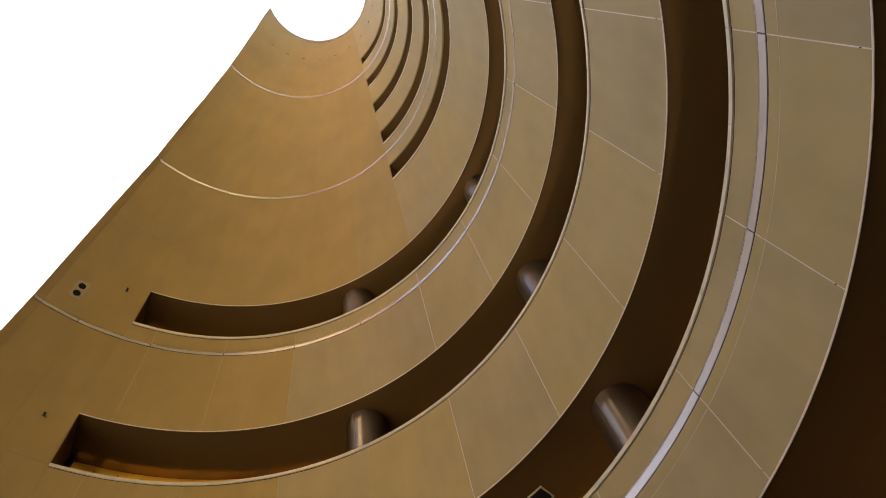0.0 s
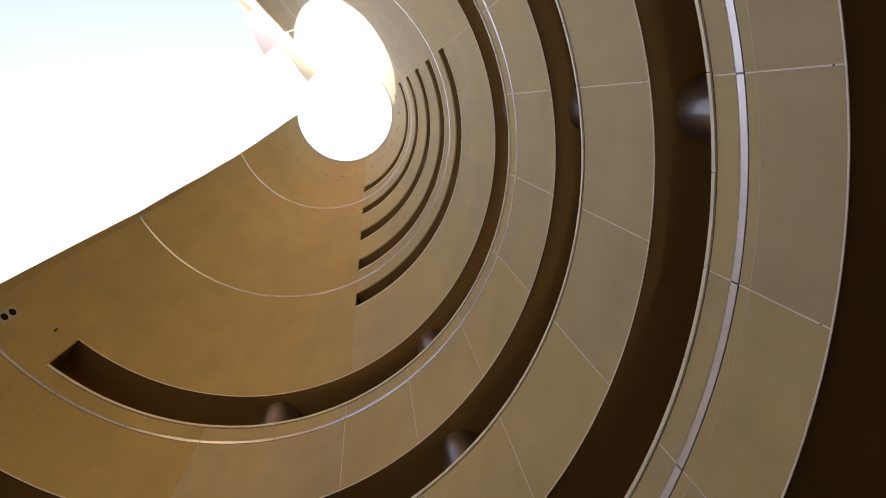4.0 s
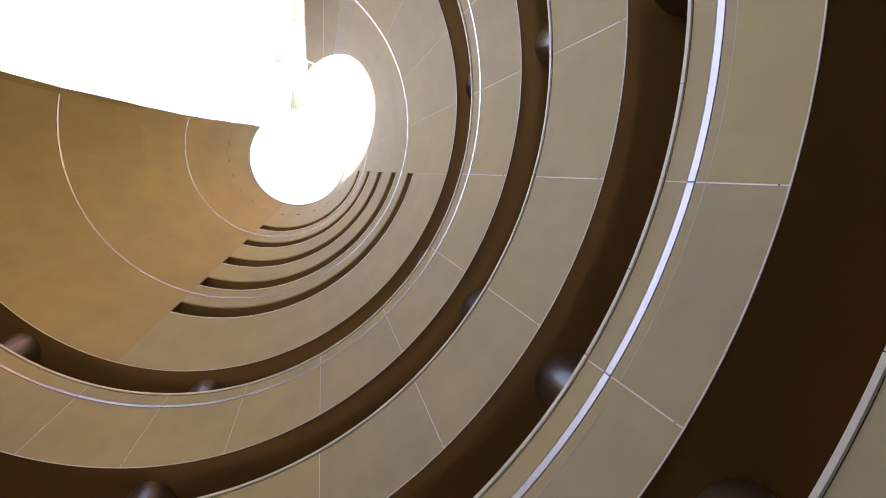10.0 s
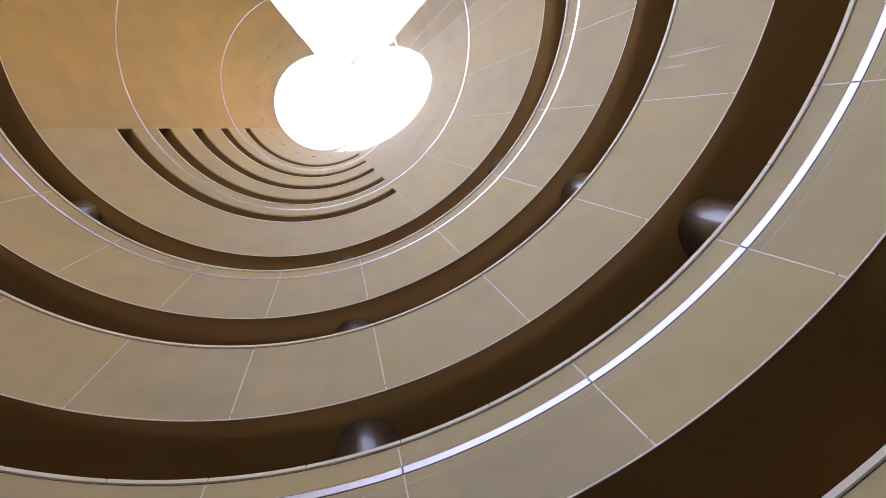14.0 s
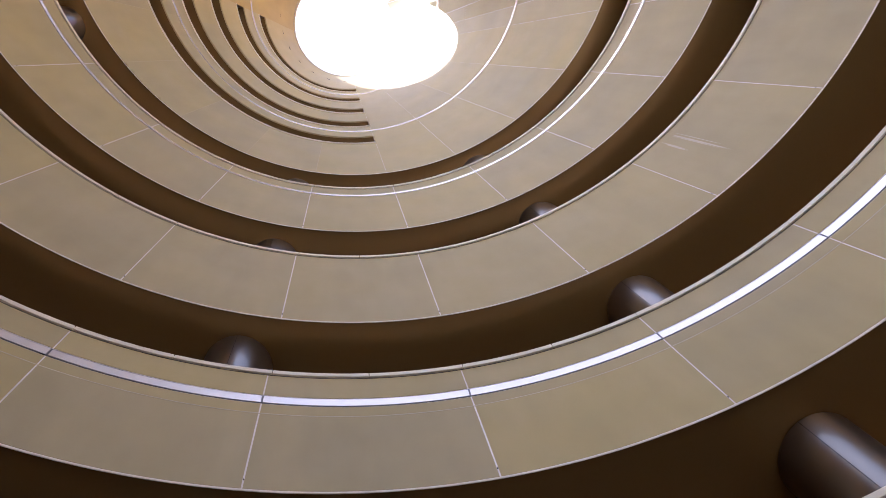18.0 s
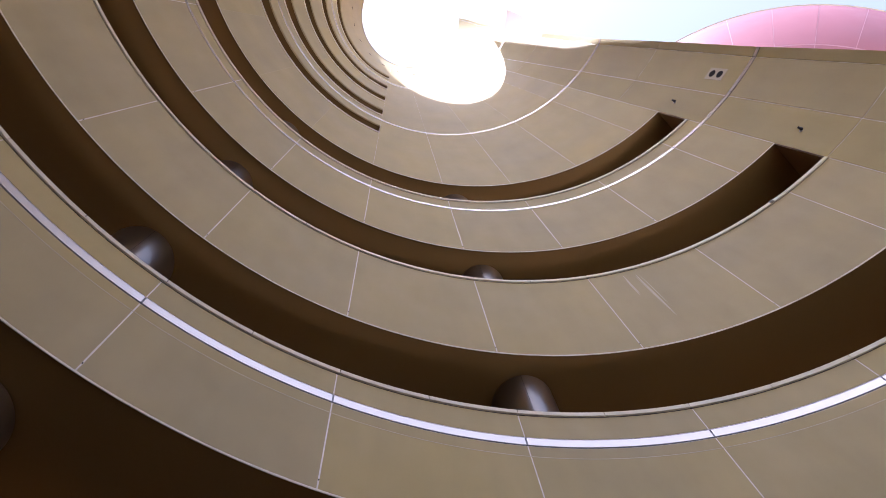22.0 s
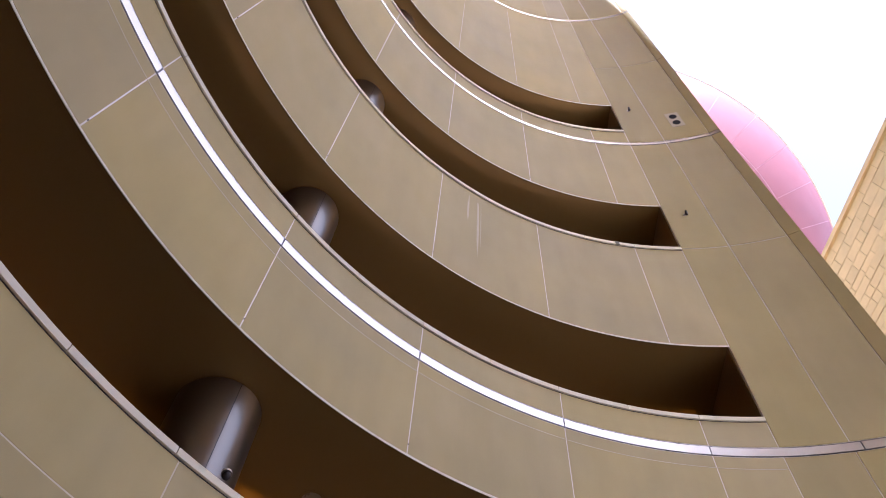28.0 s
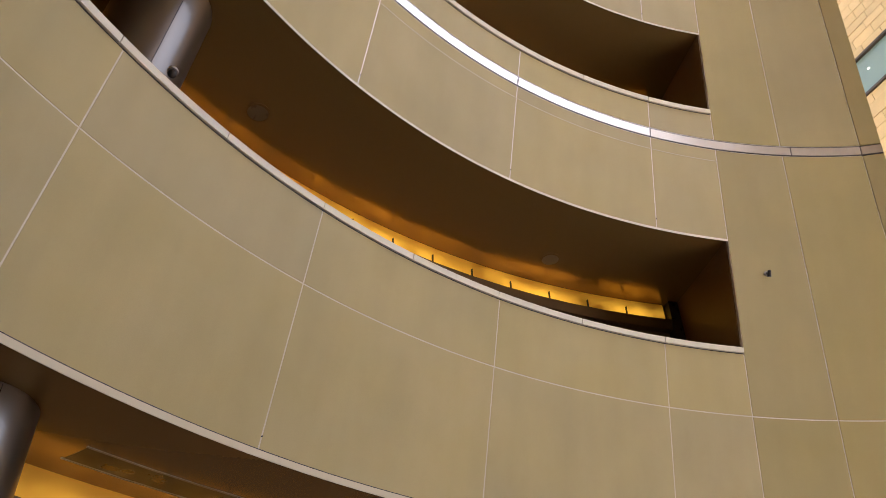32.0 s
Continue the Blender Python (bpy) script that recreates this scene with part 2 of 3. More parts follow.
def shell(bm, a0, a1, z0, z1, d0, d1, step=1.25, rows=1, follow=True, zr=None, tilt=0.0):
    """A curved slab between two angles and two heights, from d0 to d1 behind the cone's face.
    Angles may be functions of z; follow=False keeps the radius of height zr."""
    fa0 = a0 if callable(a0) else (lambda z: a0)
    fa1 = a1 if callable(a1) else (lambda z: a1)
    n = max(1, math.ceil(abs(fa1(z0) - fa0(z0)) / step - 1e-6))
    grid = []
    for j in range(rows + 1):
        z = z0 + (z1 - z0) * j / rows
        r = radius(z) if follow else radius(zr)
        line = []
        for i in range(n + 1):
            a = fa0(z) + (fa1(z) - fa0(z)) * i / n
            line.append((bm.verts.new(pol(a, r + d0 + tilt * i / n, z)), bm.verts.new(pol(a, r + d1, z))))
        grid.append(line)
    faces = []
    for j in range(rows):
        for i in range(n):
            p, q, s, t = grid[j][i], grid[j][i + 1], grid[j + 1][i + 1], grid[j + 1][i]
            f = bm.faces.new((p[0], t[0], s[0], q[0]))
            f.smooth = True
            g = bm.faces.new((p[1], q[1], s[1], t[1]))
            g.smooth = True
    for i in range(n):
        p, q = grid[0][i], grid[0][i + 1]
        bm.faces.new((p[0], q[0], q[1], p[1]))
        p, q = grid[rows][i], grid[rows][i + 1]
        bm.faces.new((p[0], p[1], q[1], q[0]))
    for j in range(rows):
        p, t = grid[j][0], grid[j + 1][0]
        bm.faces.new((p[0], p[1], t[1], t[0]))
        p, t = grid[j][n], grid[j + 1][n]
        bm.faces.new((p[0], t[0], t[1], p[1]))
    for e in bm.edges:
        if len(e.link_faces) == 2 and e.link_faces[0].smooth != e.link_faces[1].smooth:
            e.smooth = False
    for f in bm.faces:
        if not f.smooth:
            for e in f.edges:
                e.smooth = False


def box(bm, x0, x1, y0, y1, z0, z1, m=None):
    v = [bm.verts.new((x, y, z)) for z in (z0, z1) for y in (y0, y1) for x in (x0, x1)]
    if m:
        for w in v:
            w.co = m @ w.co
    for i in ((0, 2, 3, 1), (4, 5, 7, 6), (0, 1, 5, 4), (2, 6, 7, 3), (0, 4, 6, 2), (1, 3, 7, 5)):
        bm.faces.new([v[k] for k in i])


def annulus(bm, a0, a1, r0, r1, z0, z1, step=3.0):
    n = max(1, math.ceil((a1 - a0) / step))
    cols = [[bm.verts.new(pol(a0 + (a1 - a0) * i / n, r, z)) for r, z in ((r0, z0), (r1, z0), (r1, z1), (r0, z1))] for i in range(n + 1)]
    for p, q in zip(cols, cols[1:]):
        for k in range(4):
            bm.faces.new((p[k], p[(k + 1) % 4], q[(k + 1) % 4], q[k]))
    bm.faces.new(cols[0])
    bm.faces.new(cols[-1][::-1])


BACK = 90.0           # the middle of the curved wall
SLOT, SLOT_P = 112.0, 110.5   # how far the gallery openings reach to either side
SMALL = 44.6          # half the width of the upper slots

# openings: bottom and top, as levels
GALLERIES = ((1.38, 1.779), (2.318, 2.691), (3.318, 3.663), (4.39, 4.702))
SLITS = ((5.544, 5.776), (6.135, 6.370), (6.726, 6.955), (7.325, 7.530), (7.914, 8.108))
RIM, FOOT = 9.137, 0.753
STRIPS = ((2.147, 2.189), (4.240, 4.270), (5.962, 5.988), (7.731, 7.755))

# ---------------------------------------------------------------- ground
ground_bm = bmesh.new()
bmesh.ops.create_circle(ground_bm, cap_ends=True, segments=96, radius=2500)
ground = tagged(mesh_object("ground", ground_bm, PAVING), "grey paved court and ground around the towers", "ground", kind="structure")

# ---------------------------------------------------------------- curved wall: core, panels, strips, copings
GAP = 0.020          # width of a joint
FACE = 0.03          # thickness of a panel
CORE_D = 0.045       # thickness of the facing above the openings
PIER_D = 0.42        # thickness of the wall beside the slit


def gap_angle(z):
    return math.degrees(GAP / radius(z))


wall = thing("curved_wall", "tall tapering curved wall of champagne metal panels", "wall", kind="structure")


def core(name, a0, a1, z0, z1, rows=1, depth=CORE_D, mat=JOINT):
    bm = bmesh.new()
    shell(bm, a0, a1, z0, z1, 0.004 if depth == CORE_D else 0.006, depth, rows=rows)
    return part(name, bm, mat, wall)


def bands():
    """All solid bands below the upper field, bottom and top as levels."""
    yield FOOT, GALLERIES[0][0]
    for (b0, t0), (b1, t1) in zip(GALLERIES, GALLERIES[1:]):
        yield t0, b1


for lo, hi in bands():
    core("wall_core", BACK - SLOT, BACK + 52.5, level(lo), level(hi), mat=JOINT if lo > 1 else JOINT_LOW)
    core("wall_core", BACK + 52.5, BACK + SLOT_P, level(lo), level(hi), mat=JOINT_DIM)
tops = [GALLERIES[3][1]] + [t for b, t in SLITS]
bots = [b for b, t in SLITS] + [RIM]
for lo, hi in zip(tops, bots):
    core("wall_core", BACK - SMALL, BACK + SMALL, level(lo), level(hi), mat=JOINT_DIM)
for side in (-1, 1):
    core("wall_core", BACK + side * SMALL, BACK + side * (SLOT if side < 0 else SLOT_P), level(GALLERIES[3][1]), level(RIM), mat=JOINT_DIM if side > 0 else JOINT)
    cuts = (-0.333, 2.0, 4.3, 6.0, 7.0, 7.65, 8.1, 8.6, RIM)
    for lo, hi in zip(cuts, cuts[1:]):
        core("wall_core", BACK + side * (SLOT if side < 0 else SLOT_P), lambda z, s=side: BACK + s * (edge(z) - 2.0), level(lo), level(hi), 10, 0.05 if lo >= 7 else PIER_D, PANEL if side > 0 else JOINT)


def panel_course(lo, hi, angles, gap=GAP, low=None, high=None, mat=PANEL):
    """One course of panels; like widths share a mesh."""
    z0, z1 = level(lo) + (gap if low is None else low) / 2, level(hi) - (gap if high is None else high) / 2
    g = gap_angle((z0 + z1) / 2) / 2 * gap / GAP
    made = {}
    for a0, a1 in angles:
        w = round(a1 - a0, 3)
        if w not in made:
            bm = bmesh.new()
            shell(bm, g, w - g, z0, z1, 0, FACE, step=1.25)
            made[w] = part("panel", bm, mat, wall)
            made[w].rotation_euler.z = radians(a0)
        else:
            ob = new("panel", made[w].data)
            ob.parent = wall
            ob.rotation_euler.z = radians(a0)


DRIFT = {-6: -0.2, -5: -0.1, -3: 0.2, -2: 0.3, -1: 0.1}    # joints that stand a little off the even spacing


def joint(k, low=False):
    return BACK + 15 * k + DRIFT.get(k, 0) - (0.4 if low and k == -4 else 0)


def span(a0, a1, low=False):
    """Angles between a0 and a1, cut at the joints, about every fifteen degrees from the back."""
    cuts = [a0] + [joint(k, low) for k in range(-12, 13) if a0 + 0.9 < joint(k) < a1 - 0.9] + [a1]
    return list(zip(cuts, cuts[1:]))


def split(lo, hi):
    """A band cut at the metal strips that cross it."""
    out, z = [], lo
    for s0, s1 in STRIPS:
        if lo < s0 and s1 < hi:
            out.append((z, s0))
            z = s1
    out.append((z, hi))
    return out


COURSES = [(FOOT, 1.157), (1.157, GALLERIES[0][0])]
for lo, hi in list(bands())[1:]:
    COURSES += split(lo, hi)
COURSES.remove((1.779, 2.147))
COURSES += [(1.779, 2.097), (2.097, 2.147)]
for lo, hi in COURSES:
    around = span(BACK - SLOT, BACK + SLOT_P, hi < 1.5)
    # the lower golden panels darken this end in place of light falloff
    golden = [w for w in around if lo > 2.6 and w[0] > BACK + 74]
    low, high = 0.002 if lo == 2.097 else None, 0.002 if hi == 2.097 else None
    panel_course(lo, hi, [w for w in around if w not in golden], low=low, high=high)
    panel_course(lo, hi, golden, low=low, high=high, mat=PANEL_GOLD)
for lo, hi in zip(tops, bots):
    for c0, c1 in split(lo, hi):
        panel_course(c0, c1, span(BACK - SMALL, BACK + SMALL), 0.015 if c0 < 5 else 0.004)
for c0, c1 in split(GALLERIES[3][1], RIM):
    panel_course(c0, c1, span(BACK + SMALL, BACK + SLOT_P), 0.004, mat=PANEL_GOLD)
    panel_course(c0, c1, span(BACK - SLOT, BACK - SMALL), 0.011 if c0 < 5 else 0.005)
PIER_CUTS = (-0.333, 0.25, FOOT, 1.157, *STRIPS[0], 3.318, *STRIPS[1], 5.2, *STRIPS[2], 7.0, *STRIPS[3], 8.6, RIM)
for side in (-1, 1):
    for lo, hi in zip(PIER_CUTS, PIER_CUTS[1:]):
        if (lo, hi) in STRIPS:
            continue
        z0, z1 = level(lo) + GAP / 2, level(hi) - GAP / 2
        g = gap_angle(z0) / 2 * (0.2 if side > 0 else 1)
        for a0, a1 in (((SLOT if side < 0 else SLOT_P) + g, 119 - g), (119 + g, 1), (2, None)):
            bm = bmesh.new()
            near, far = BACK + side * a0, BACK + side * (a1 or 0)
            if a1 == 1:
                far = lambda z, s=side: BACK + s * (edge(z) - 2.0 - g)
            if a1 is None:
                near = lambda z, s=side: BACK + s * (edge(z) - 2.0 + g)
                far = lambda z, s=side: BACK + s * edge(z)
            shell(bm, near, far, z0, z1, 0, (0.05 if lo >= 7 else PIER_D) if a1 is None else FACE, step=1.25, rows=1 if a1 == 119 - g else 8, tilt=-0.035 if a1 is None and lo < 7 else 0.0)
            if side < 0:
                bmesh.ops.reverse_faces(bm, faces=bm.faces)
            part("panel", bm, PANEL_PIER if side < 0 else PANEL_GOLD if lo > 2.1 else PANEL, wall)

# raised pale line that imitates the strip's faint reflection on the panels
bm = bmesh.new()
shell(bm, BACK - SLOT, BACK + SLOT_P, level(2.097) - 0.006, level(2.097) + 0.006, -0.0025, 0.01)
part("bead", bm, GHOST_LINE, wall, "thin pale line imitating a reflection across the panels")

# metal strips that run round the wall, in lengths of fifteen degrees
for s0, s1 in STRIPS:
    z0, z1 = level(s0) + 0.004, level(s1) - 0.004
    lim = edge((z0 + z1) / 2)
    g = gap_angle(z0) / 2
    bm = bmesh.new()
    shell(bm, BACK - lim + 2, BACK + lim - 2, z0 - 0.004, z1 + 0.004, 0.003, 0.04, step=1.25)
    part("strip_recess", bm, STEEL, wall, "dark recess behind a metal strip")
    for side in (-1, 1):
        for mat, dz, d in ((STEEL, -0.004, 0.003), (STRIP, 0.09 * (z1 - z0), -0.004)):
            bm = bmesh.new()
            shell(bm, BACK + side * (lim - 2 + g * 0.6), BACK + side * lim, z0 + dz, z1 - dz, d, 0.05 if s0 > 7 else PIER_D, step=1.25, tilt=0.0 if s0 > 7 else -0.035)
            if side < 0:
                bmesh.ops.reverse_faces(bm, faces=bm.faces)
            part("metal_strip" if mat is STRIP else "strip_recess", bm, mat, wall)
    for a0, a1 in span(BACK - lim + 2, BACK + lim - 2):
        bm = bmesh.new()
        shell(bm, a0 + g * 1.3, a1 - g * 1.3, z0 + 0.09 * (z1 - z0), z1 - 0.09 * (z1 - z0), -0.004, 0.04, step=1.25)
        part("metal_strip", bm, STRIP, wall, "bright brushed aluminium strip")

# copings along each opening's sill and a thin pale drip edge along each head
for (lo, hi), drop in zip(GALLERIES, (0.075, 0.07, 0.05, 0.035)):
    z = level(lo) - drop
    g = gap_angle(z) * 0.3
    bm = bmesh.new()
    shell(bm, g, 7.5 - g, z, z + 0.085, -0.03, 0.30, step=1.25)
    first = part("coping", bm, COPING, wall, "pale metal coping")
    # dark strip, slightly proud, put in as the shadow line under the coping
    bm = bmesh.new()
    shell(bm, BACK - SLOT, BACK + SLOT_P, z - 0.014, z - 0.001, -0.003, 0.04)
    part("shadow_gap", bm, STEEL, wall, "dark strip standing in for the shadow below a coping")
    for k in range(28):
        ob = first if k == 0 else new("coping", first.data)
        ob.parent = wall
        ob.rotation_euler.z = radians(BACK - 105 + 7.5 * k)
    for a0, a1 in ((BACK - SLOT, BACK - 105), (BACK + 105, BACK + SLOT_P)):
        bm = bmesh.new()
        shell(bm, a0 + g, a1 - g, z, z + 0.085, -0.03, 0.30, step=1.25)
        part("coping", bm, COPING, wall, "pale metal coping")
bm = bmesh.new()
zk = level(GALLERIES[2][0]) - 0.05
shell(bm, -12.72, -12.18, zk - 0.012, zk + 0.10, -0.042, -0.031, step=0.2)
shell(bm, -12.72, -12.18, zk + 0.087, zk + 0.10, -0.031, 0.16, step=0.2)
shell(bm, -12.52, -12.38, zk + 0.02, zk + 0.06, -0.056, -0.042, step=0.2)
part("clip", bm, FRAME, wall, "small dark bronze clip over a coping")
for hi, low, tall in [(b, 0.034, -0.004) for a, b in GALLERIES] + [(FOOT, 0.050, 0.02)]:
    bm = bmesh.new()
    shell(bm, BACK - SLOT, BACK + SLOT_P, level(hi) - low, level(hi) + tall, -0.006, 0.004, step=1.25)
    part("drip_edge", bm, EDGING if hi > 1 else FOOTEDGE, wall, "thin pale drip edge")
bm = bmesh.new()
shell(bm, BACK - SLOT, BACK + SLOT_P, level(FOOT) + 0.022, level(FOOT) + 0.031, -0.003, 0.006, step=1.25)
part("groove", bm, STEEL, wall, "dark groove above the lowest edge")
for lo, hi in SLITS:
    bm = bmesh.new()
    shell(bm, BACK - SMALL, BACK + SMALL, level(lo), level(lo) + 0.05, -0.03, CORE_D, step=1.25)
    part("sill", bm, EDGING, wall, "thin pale metal sill")

# ---------------------------------------------------------------- galleries behind the openings
for (lo, hi), DEPTH in zip(((0.38, FOOT), *GALLERIES), (2.1, 2.15, 1.92, 1.7, 1.5)):
    zf, zc = max(0.004, level(lo) - 1.05) if lo > 1 else 0.004, level(hi)
    rout = radius(level(hi)) + DEPTH
    bm = bmesh.new()
    annulus(bm, BACK - SLOT, BACK + SLOT_P, radius(zc) + 0.004, rout + 0.9, zc - 0.006, zc - 0.002, 1.25)
    annulus(bm, BACK - SLOT, BACK + SLOT_P, radius(zc) + CORE_D + 0.01, rout + 0.9, zc, zc + 0.25)
    tagged(mesh_object("ceiling", bm, SOFFIT), "dark glossy bronze gallery ceiling", "ceiling", kind="structure")
    bm = bmesh.new()
    annulus(bm, BACK - SLOT, BACK + SLOT_P, radius(zf - 0.25) + CORE_D + 0.02, rout + 0.9, zf - 0.25, zf)
    tagged(mesh_object("floor", bm, FLOOR), "grey gallery floor", "floor", kind="structure")
    back = tagged(new("wall_gallery_back"), "brown gallery back wall with a frieze glowing in place of lamplight", "wall", kind="structure")
    bm = bmesh.new()
    annulus(bm, BACK - SLOT, BACK + SLOT_P, rout, rout + 0.2, zf, zc + 0.004)
    part("wall_face", bm, DARKWALL, back)
    bm = bmesh.new()
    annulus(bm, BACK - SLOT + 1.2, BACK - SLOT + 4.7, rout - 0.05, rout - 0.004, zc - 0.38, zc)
    lit = part("amber_panel", bm, AMBER if lo == GALLERIES[0][0] else AMBER_LOW, back, "amber panel glowing in place of lamplight")
    bm = bmesh.new()
    annulus(bm, BACK - SLOT + 4.67, BACK - SLOT + 4.73, rout - 0.09, rout - 0.004, zc - 0.40, zc - 0.18)
    tick = part("mullion", bm, STEEL, back, "thin dark mullion")
    # weaker copies of the glow away from the bright end
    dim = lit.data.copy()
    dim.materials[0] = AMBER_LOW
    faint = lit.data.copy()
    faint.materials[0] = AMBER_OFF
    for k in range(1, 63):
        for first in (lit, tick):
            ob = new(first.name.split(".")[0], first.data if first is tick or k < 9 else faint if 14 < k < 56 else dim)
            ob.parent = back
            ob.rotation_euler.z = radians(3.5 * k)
    bm = bmesh.new()
    annulus(bm, BACK - SLOT + 1, BACK + SLOT_P - 1, rout - 0.16, rout - 0.004, zc - 0.62, zc - 0.40)
    part("ledge", bm, DARKWALL, back, "dark ledge below the amber panels")
    # dark strip up each corner, imitating a dark reflection by the end wall
    for a in (BACK - SLOT + 0.15, BACK + SLOT_P - 1.0):
        bm = bmesh.new()
        annulus(bm, a, a + 0.85, rout - 0.20, rout - 0.004, zf, zc)
        part("corner_post", bm, STEEL, back, "dark corner strip standing in for a reflection")
    for side in (-1, 1):
        a = BACK + side * (SLOT if side < 0 else SLOT_P)
        bm = bmesh.new()
        shell(bm, min(a - side * 0.1, a + side * 1.2), max(a - side * 0.1, a + side * 1.2), zf, zc, 0.06, 4.2)
        tagged(mesh_object("wall_gallery_end", bm, DARKWALL), "brown end wall of the gallery", "wall", kind="structure")
for lo, hi in SLITS:
    rin, rout = radius(level(lo)) + CORE_D, radius(level(lo)) + 2.2
    for nm, z0, z1, mat in (("ceiling", level(hi) + 0.004, level(hi) + 0.2, SOFFIT), ("floor", level(lo) - 0.5, level(lo) - 0.3, FLOOR)):
        bm = bmesh.new()
        annulus(bm, BACK - SMALL, BACK + SMALL, radius(z0) + CORE_D - 0.01, rout, z0, z1)
        tagged(mesh_object(nm, bm, mat), "dark %s behind an upper slot" % nm, nm, kind="structure")
    bm = bmesh.new()
    annulus(bm, BACK - SMALL, BACK + SMALL, rout, rout + 0.2, level(lo) - 0.5, level(hi) + 0.2)
    tagged(mesh_object("wall_slot_back", bm, DARKWALL), "dark back wall behind an upper slot", "wall", kind="structure")
    for side in (-1, 1):
        bm = bmesh.new()
        a = BACK + side * SMALL
        shell(bm, min(a, a + side * 2), max(a, a + side * 2), level(lo) - 0.5, level(hi) + 0.2, CORE_D + 0.004, 2.4)
        tagged(mesh_object("wall_slot_end", bm, DARKWALL), "dark end wall of an upper slot", "wall", kind="structure")

# a long dark slot diffuser in the lobby ceiling
diffuser = thing("slot_diffuser", "long dark brown slot diffuser in the bronze lobby ceiling", "vent")
bm = bmesh.new()
annulus(bm, -18, 20.3, radius(level(FOOT)) + 1.2, radius(level(FOOT)) + 1.615, level(FOOT) - 0.010, level(FOOT) + 0.02)
part("slot", bm, SLOT_DARK, diffuser)
for r in (1.17, 1.62):
    bm = bmesh.new()
    annulus(bm, -18, 20.4, radius(level(FOOT)) + r, radius(level(FOOT)) + r + 0.03, level(FOOT) - 0.015, level(FOOT) + 0.02)
    part("trim", bm, PLATE, diffuser)

# ---------------------------------------------------------------- columns
COLS = (26.9, 63.4, 115.8, 152.6)


def column(a, z0, z1, r, label="round satin grey metal-clad column on the parapet", lean=0.2399):
    """A round column whose foot stands just behind the radius r, leaning with the cone, with thin seams in its cladding."""
    slant = Matrix(((1, 0, -lean * math.cos(radians(a)), 0), (0, 1, -lean * math.sin(radians(a)), 0), (0, 0, 1, 0), (0, 0, 0, 1)))
    ob = thing("column", label, "column", "gallery columns", at=pol(a, r + 0.86 if lean else r + 0.56, z0))
    bm = bmesh.new()
    n, hgt = 56, z1 - z0
    prof = ((0.56, 0), (0.56, hgt - 0.03), (0.53, hgt - 0.025), (0.53, hgt))
    rings = [[bm.verts.new((q * math.cos(2 * math.pi * i / n), q * math.sin(2 * math.pi * i / n), z)) for i in range(n)] for q, z in prof]
    for p, q in zip(rings, rings[1:]):
        for i in range(n):
            f = bm.faces.new((p[i], p[(i + 1) % n], q[(i + 1) % n], q[i]))
            f.smooth = True
    bm.faces.new(rings[-1])
    bm.faces.new(rings[0][::-1])
    for e in bm.edges:
        e.smooth = not (abs(e.verts[0].co.z - e.verts[1].co.z) < 1e-5)
    bm.transform(slant)
    part("shaft", bm, COLUMN, ob)
    for turn in (170, 30):
        bm = bmesh.new()
        w = radians(a + turn)
        box(bm, -0.004, 0.004, -0.5615, -0.54, 0.0, hgt - 0.03, slant @ Matrix.Rotation(w + math.pi / 2, 4, "Z"))
        part("seam", bm, STEEL, ob, "thin dark cladding seam")
    return ob


for (lo, hi), r in zip(GALLERIES, (11.79, 10.54, 9.34, 8.05)):
    for a in COLS:
        column(a - (0.5 if lo < 2 and a < 30 else 0), level(lo) + 0.085, level(hi) + 0.004, r)
for a in COLS:
    column(a - (1.3 if a < 30 else 0), 0, level(FOOT) - 0.007, radius(level(FOOT)) + 0.6, "round satin grey metal-clad column in the lobby", 0.0)

# a dome camera on one column, flush downlights in the lowest gallery's ceiling
zc = level(GALLERIES[0][1])
cam_dome = thing("security_camera", "small black dome camera fixed to a gallery column", "camera", at=pol(26.6, 11.62, level(1.425)))
bm = bmesh.new()
bmesh.ops.create_uvsphere(bm, u_segments=20, v_segments=12, radius=0.05)
part("dome", bm, STEEL, cam_dome)
bm = bmesh.new()
bmesh.ops.create_cone(bm, cap_ends=True, segments=24, radius1=0.062, radius2=0.055, depth=0.035, matrix=Matrix.Translation((0, 0, 0.045)))
part("base", bm, PLATE, cam_dome)


def downlight(a, r, z):
    ob = thing("downlight", "round flush downlight, unlit, in the bronze ceiling", "light", "gallery downlights", at=pol(a, r, z))
    bm = bmesh.new()
    bmesh.ops.create_cone(bm, cap_ends=True, segments=28, radius1=0.15, radius2=0.15, depth=0.012)
    part("lens", bm, LAMPGLASS, ob)
    bm = bmesh.new()
    n = 28
    rings = [[bm.verts.new((q * math.cos(2 * math.pi * i / n), q * math.sin(2 * math.pi * i / n), h)) for i in range(n)] for q, h in ((0.15, -0.012), (0.185, -0.010), (0.185, 0.004))]
    for p, q in zip(rings, rings[1:]):
        for i in range(n):
            bm.faces.new((p[i], p[(i + 1) % n], q[(i + 1) % n], q[i]))
    part("bezel", bm, SOFFIT, ob)


for a in (17.6, -8.8):
    downlight(a, radius(zc) + 1.42, zc - 0.002)

fitting = thing("ceiling_fitting", "small dark square fitting with a pale frame in the bronze ceiling", "ceiling fitting", at=pol(129.6, 11.02, level(GALLERIES[1][1])))
fitting.rotation_euler.z = radians(129.6)
bm = bmesh.new()
box(bm, -0.17, 0.17, -0.17, 0.17, -0.03, 0.02)
part("panel", bm, STEEL, fitting)
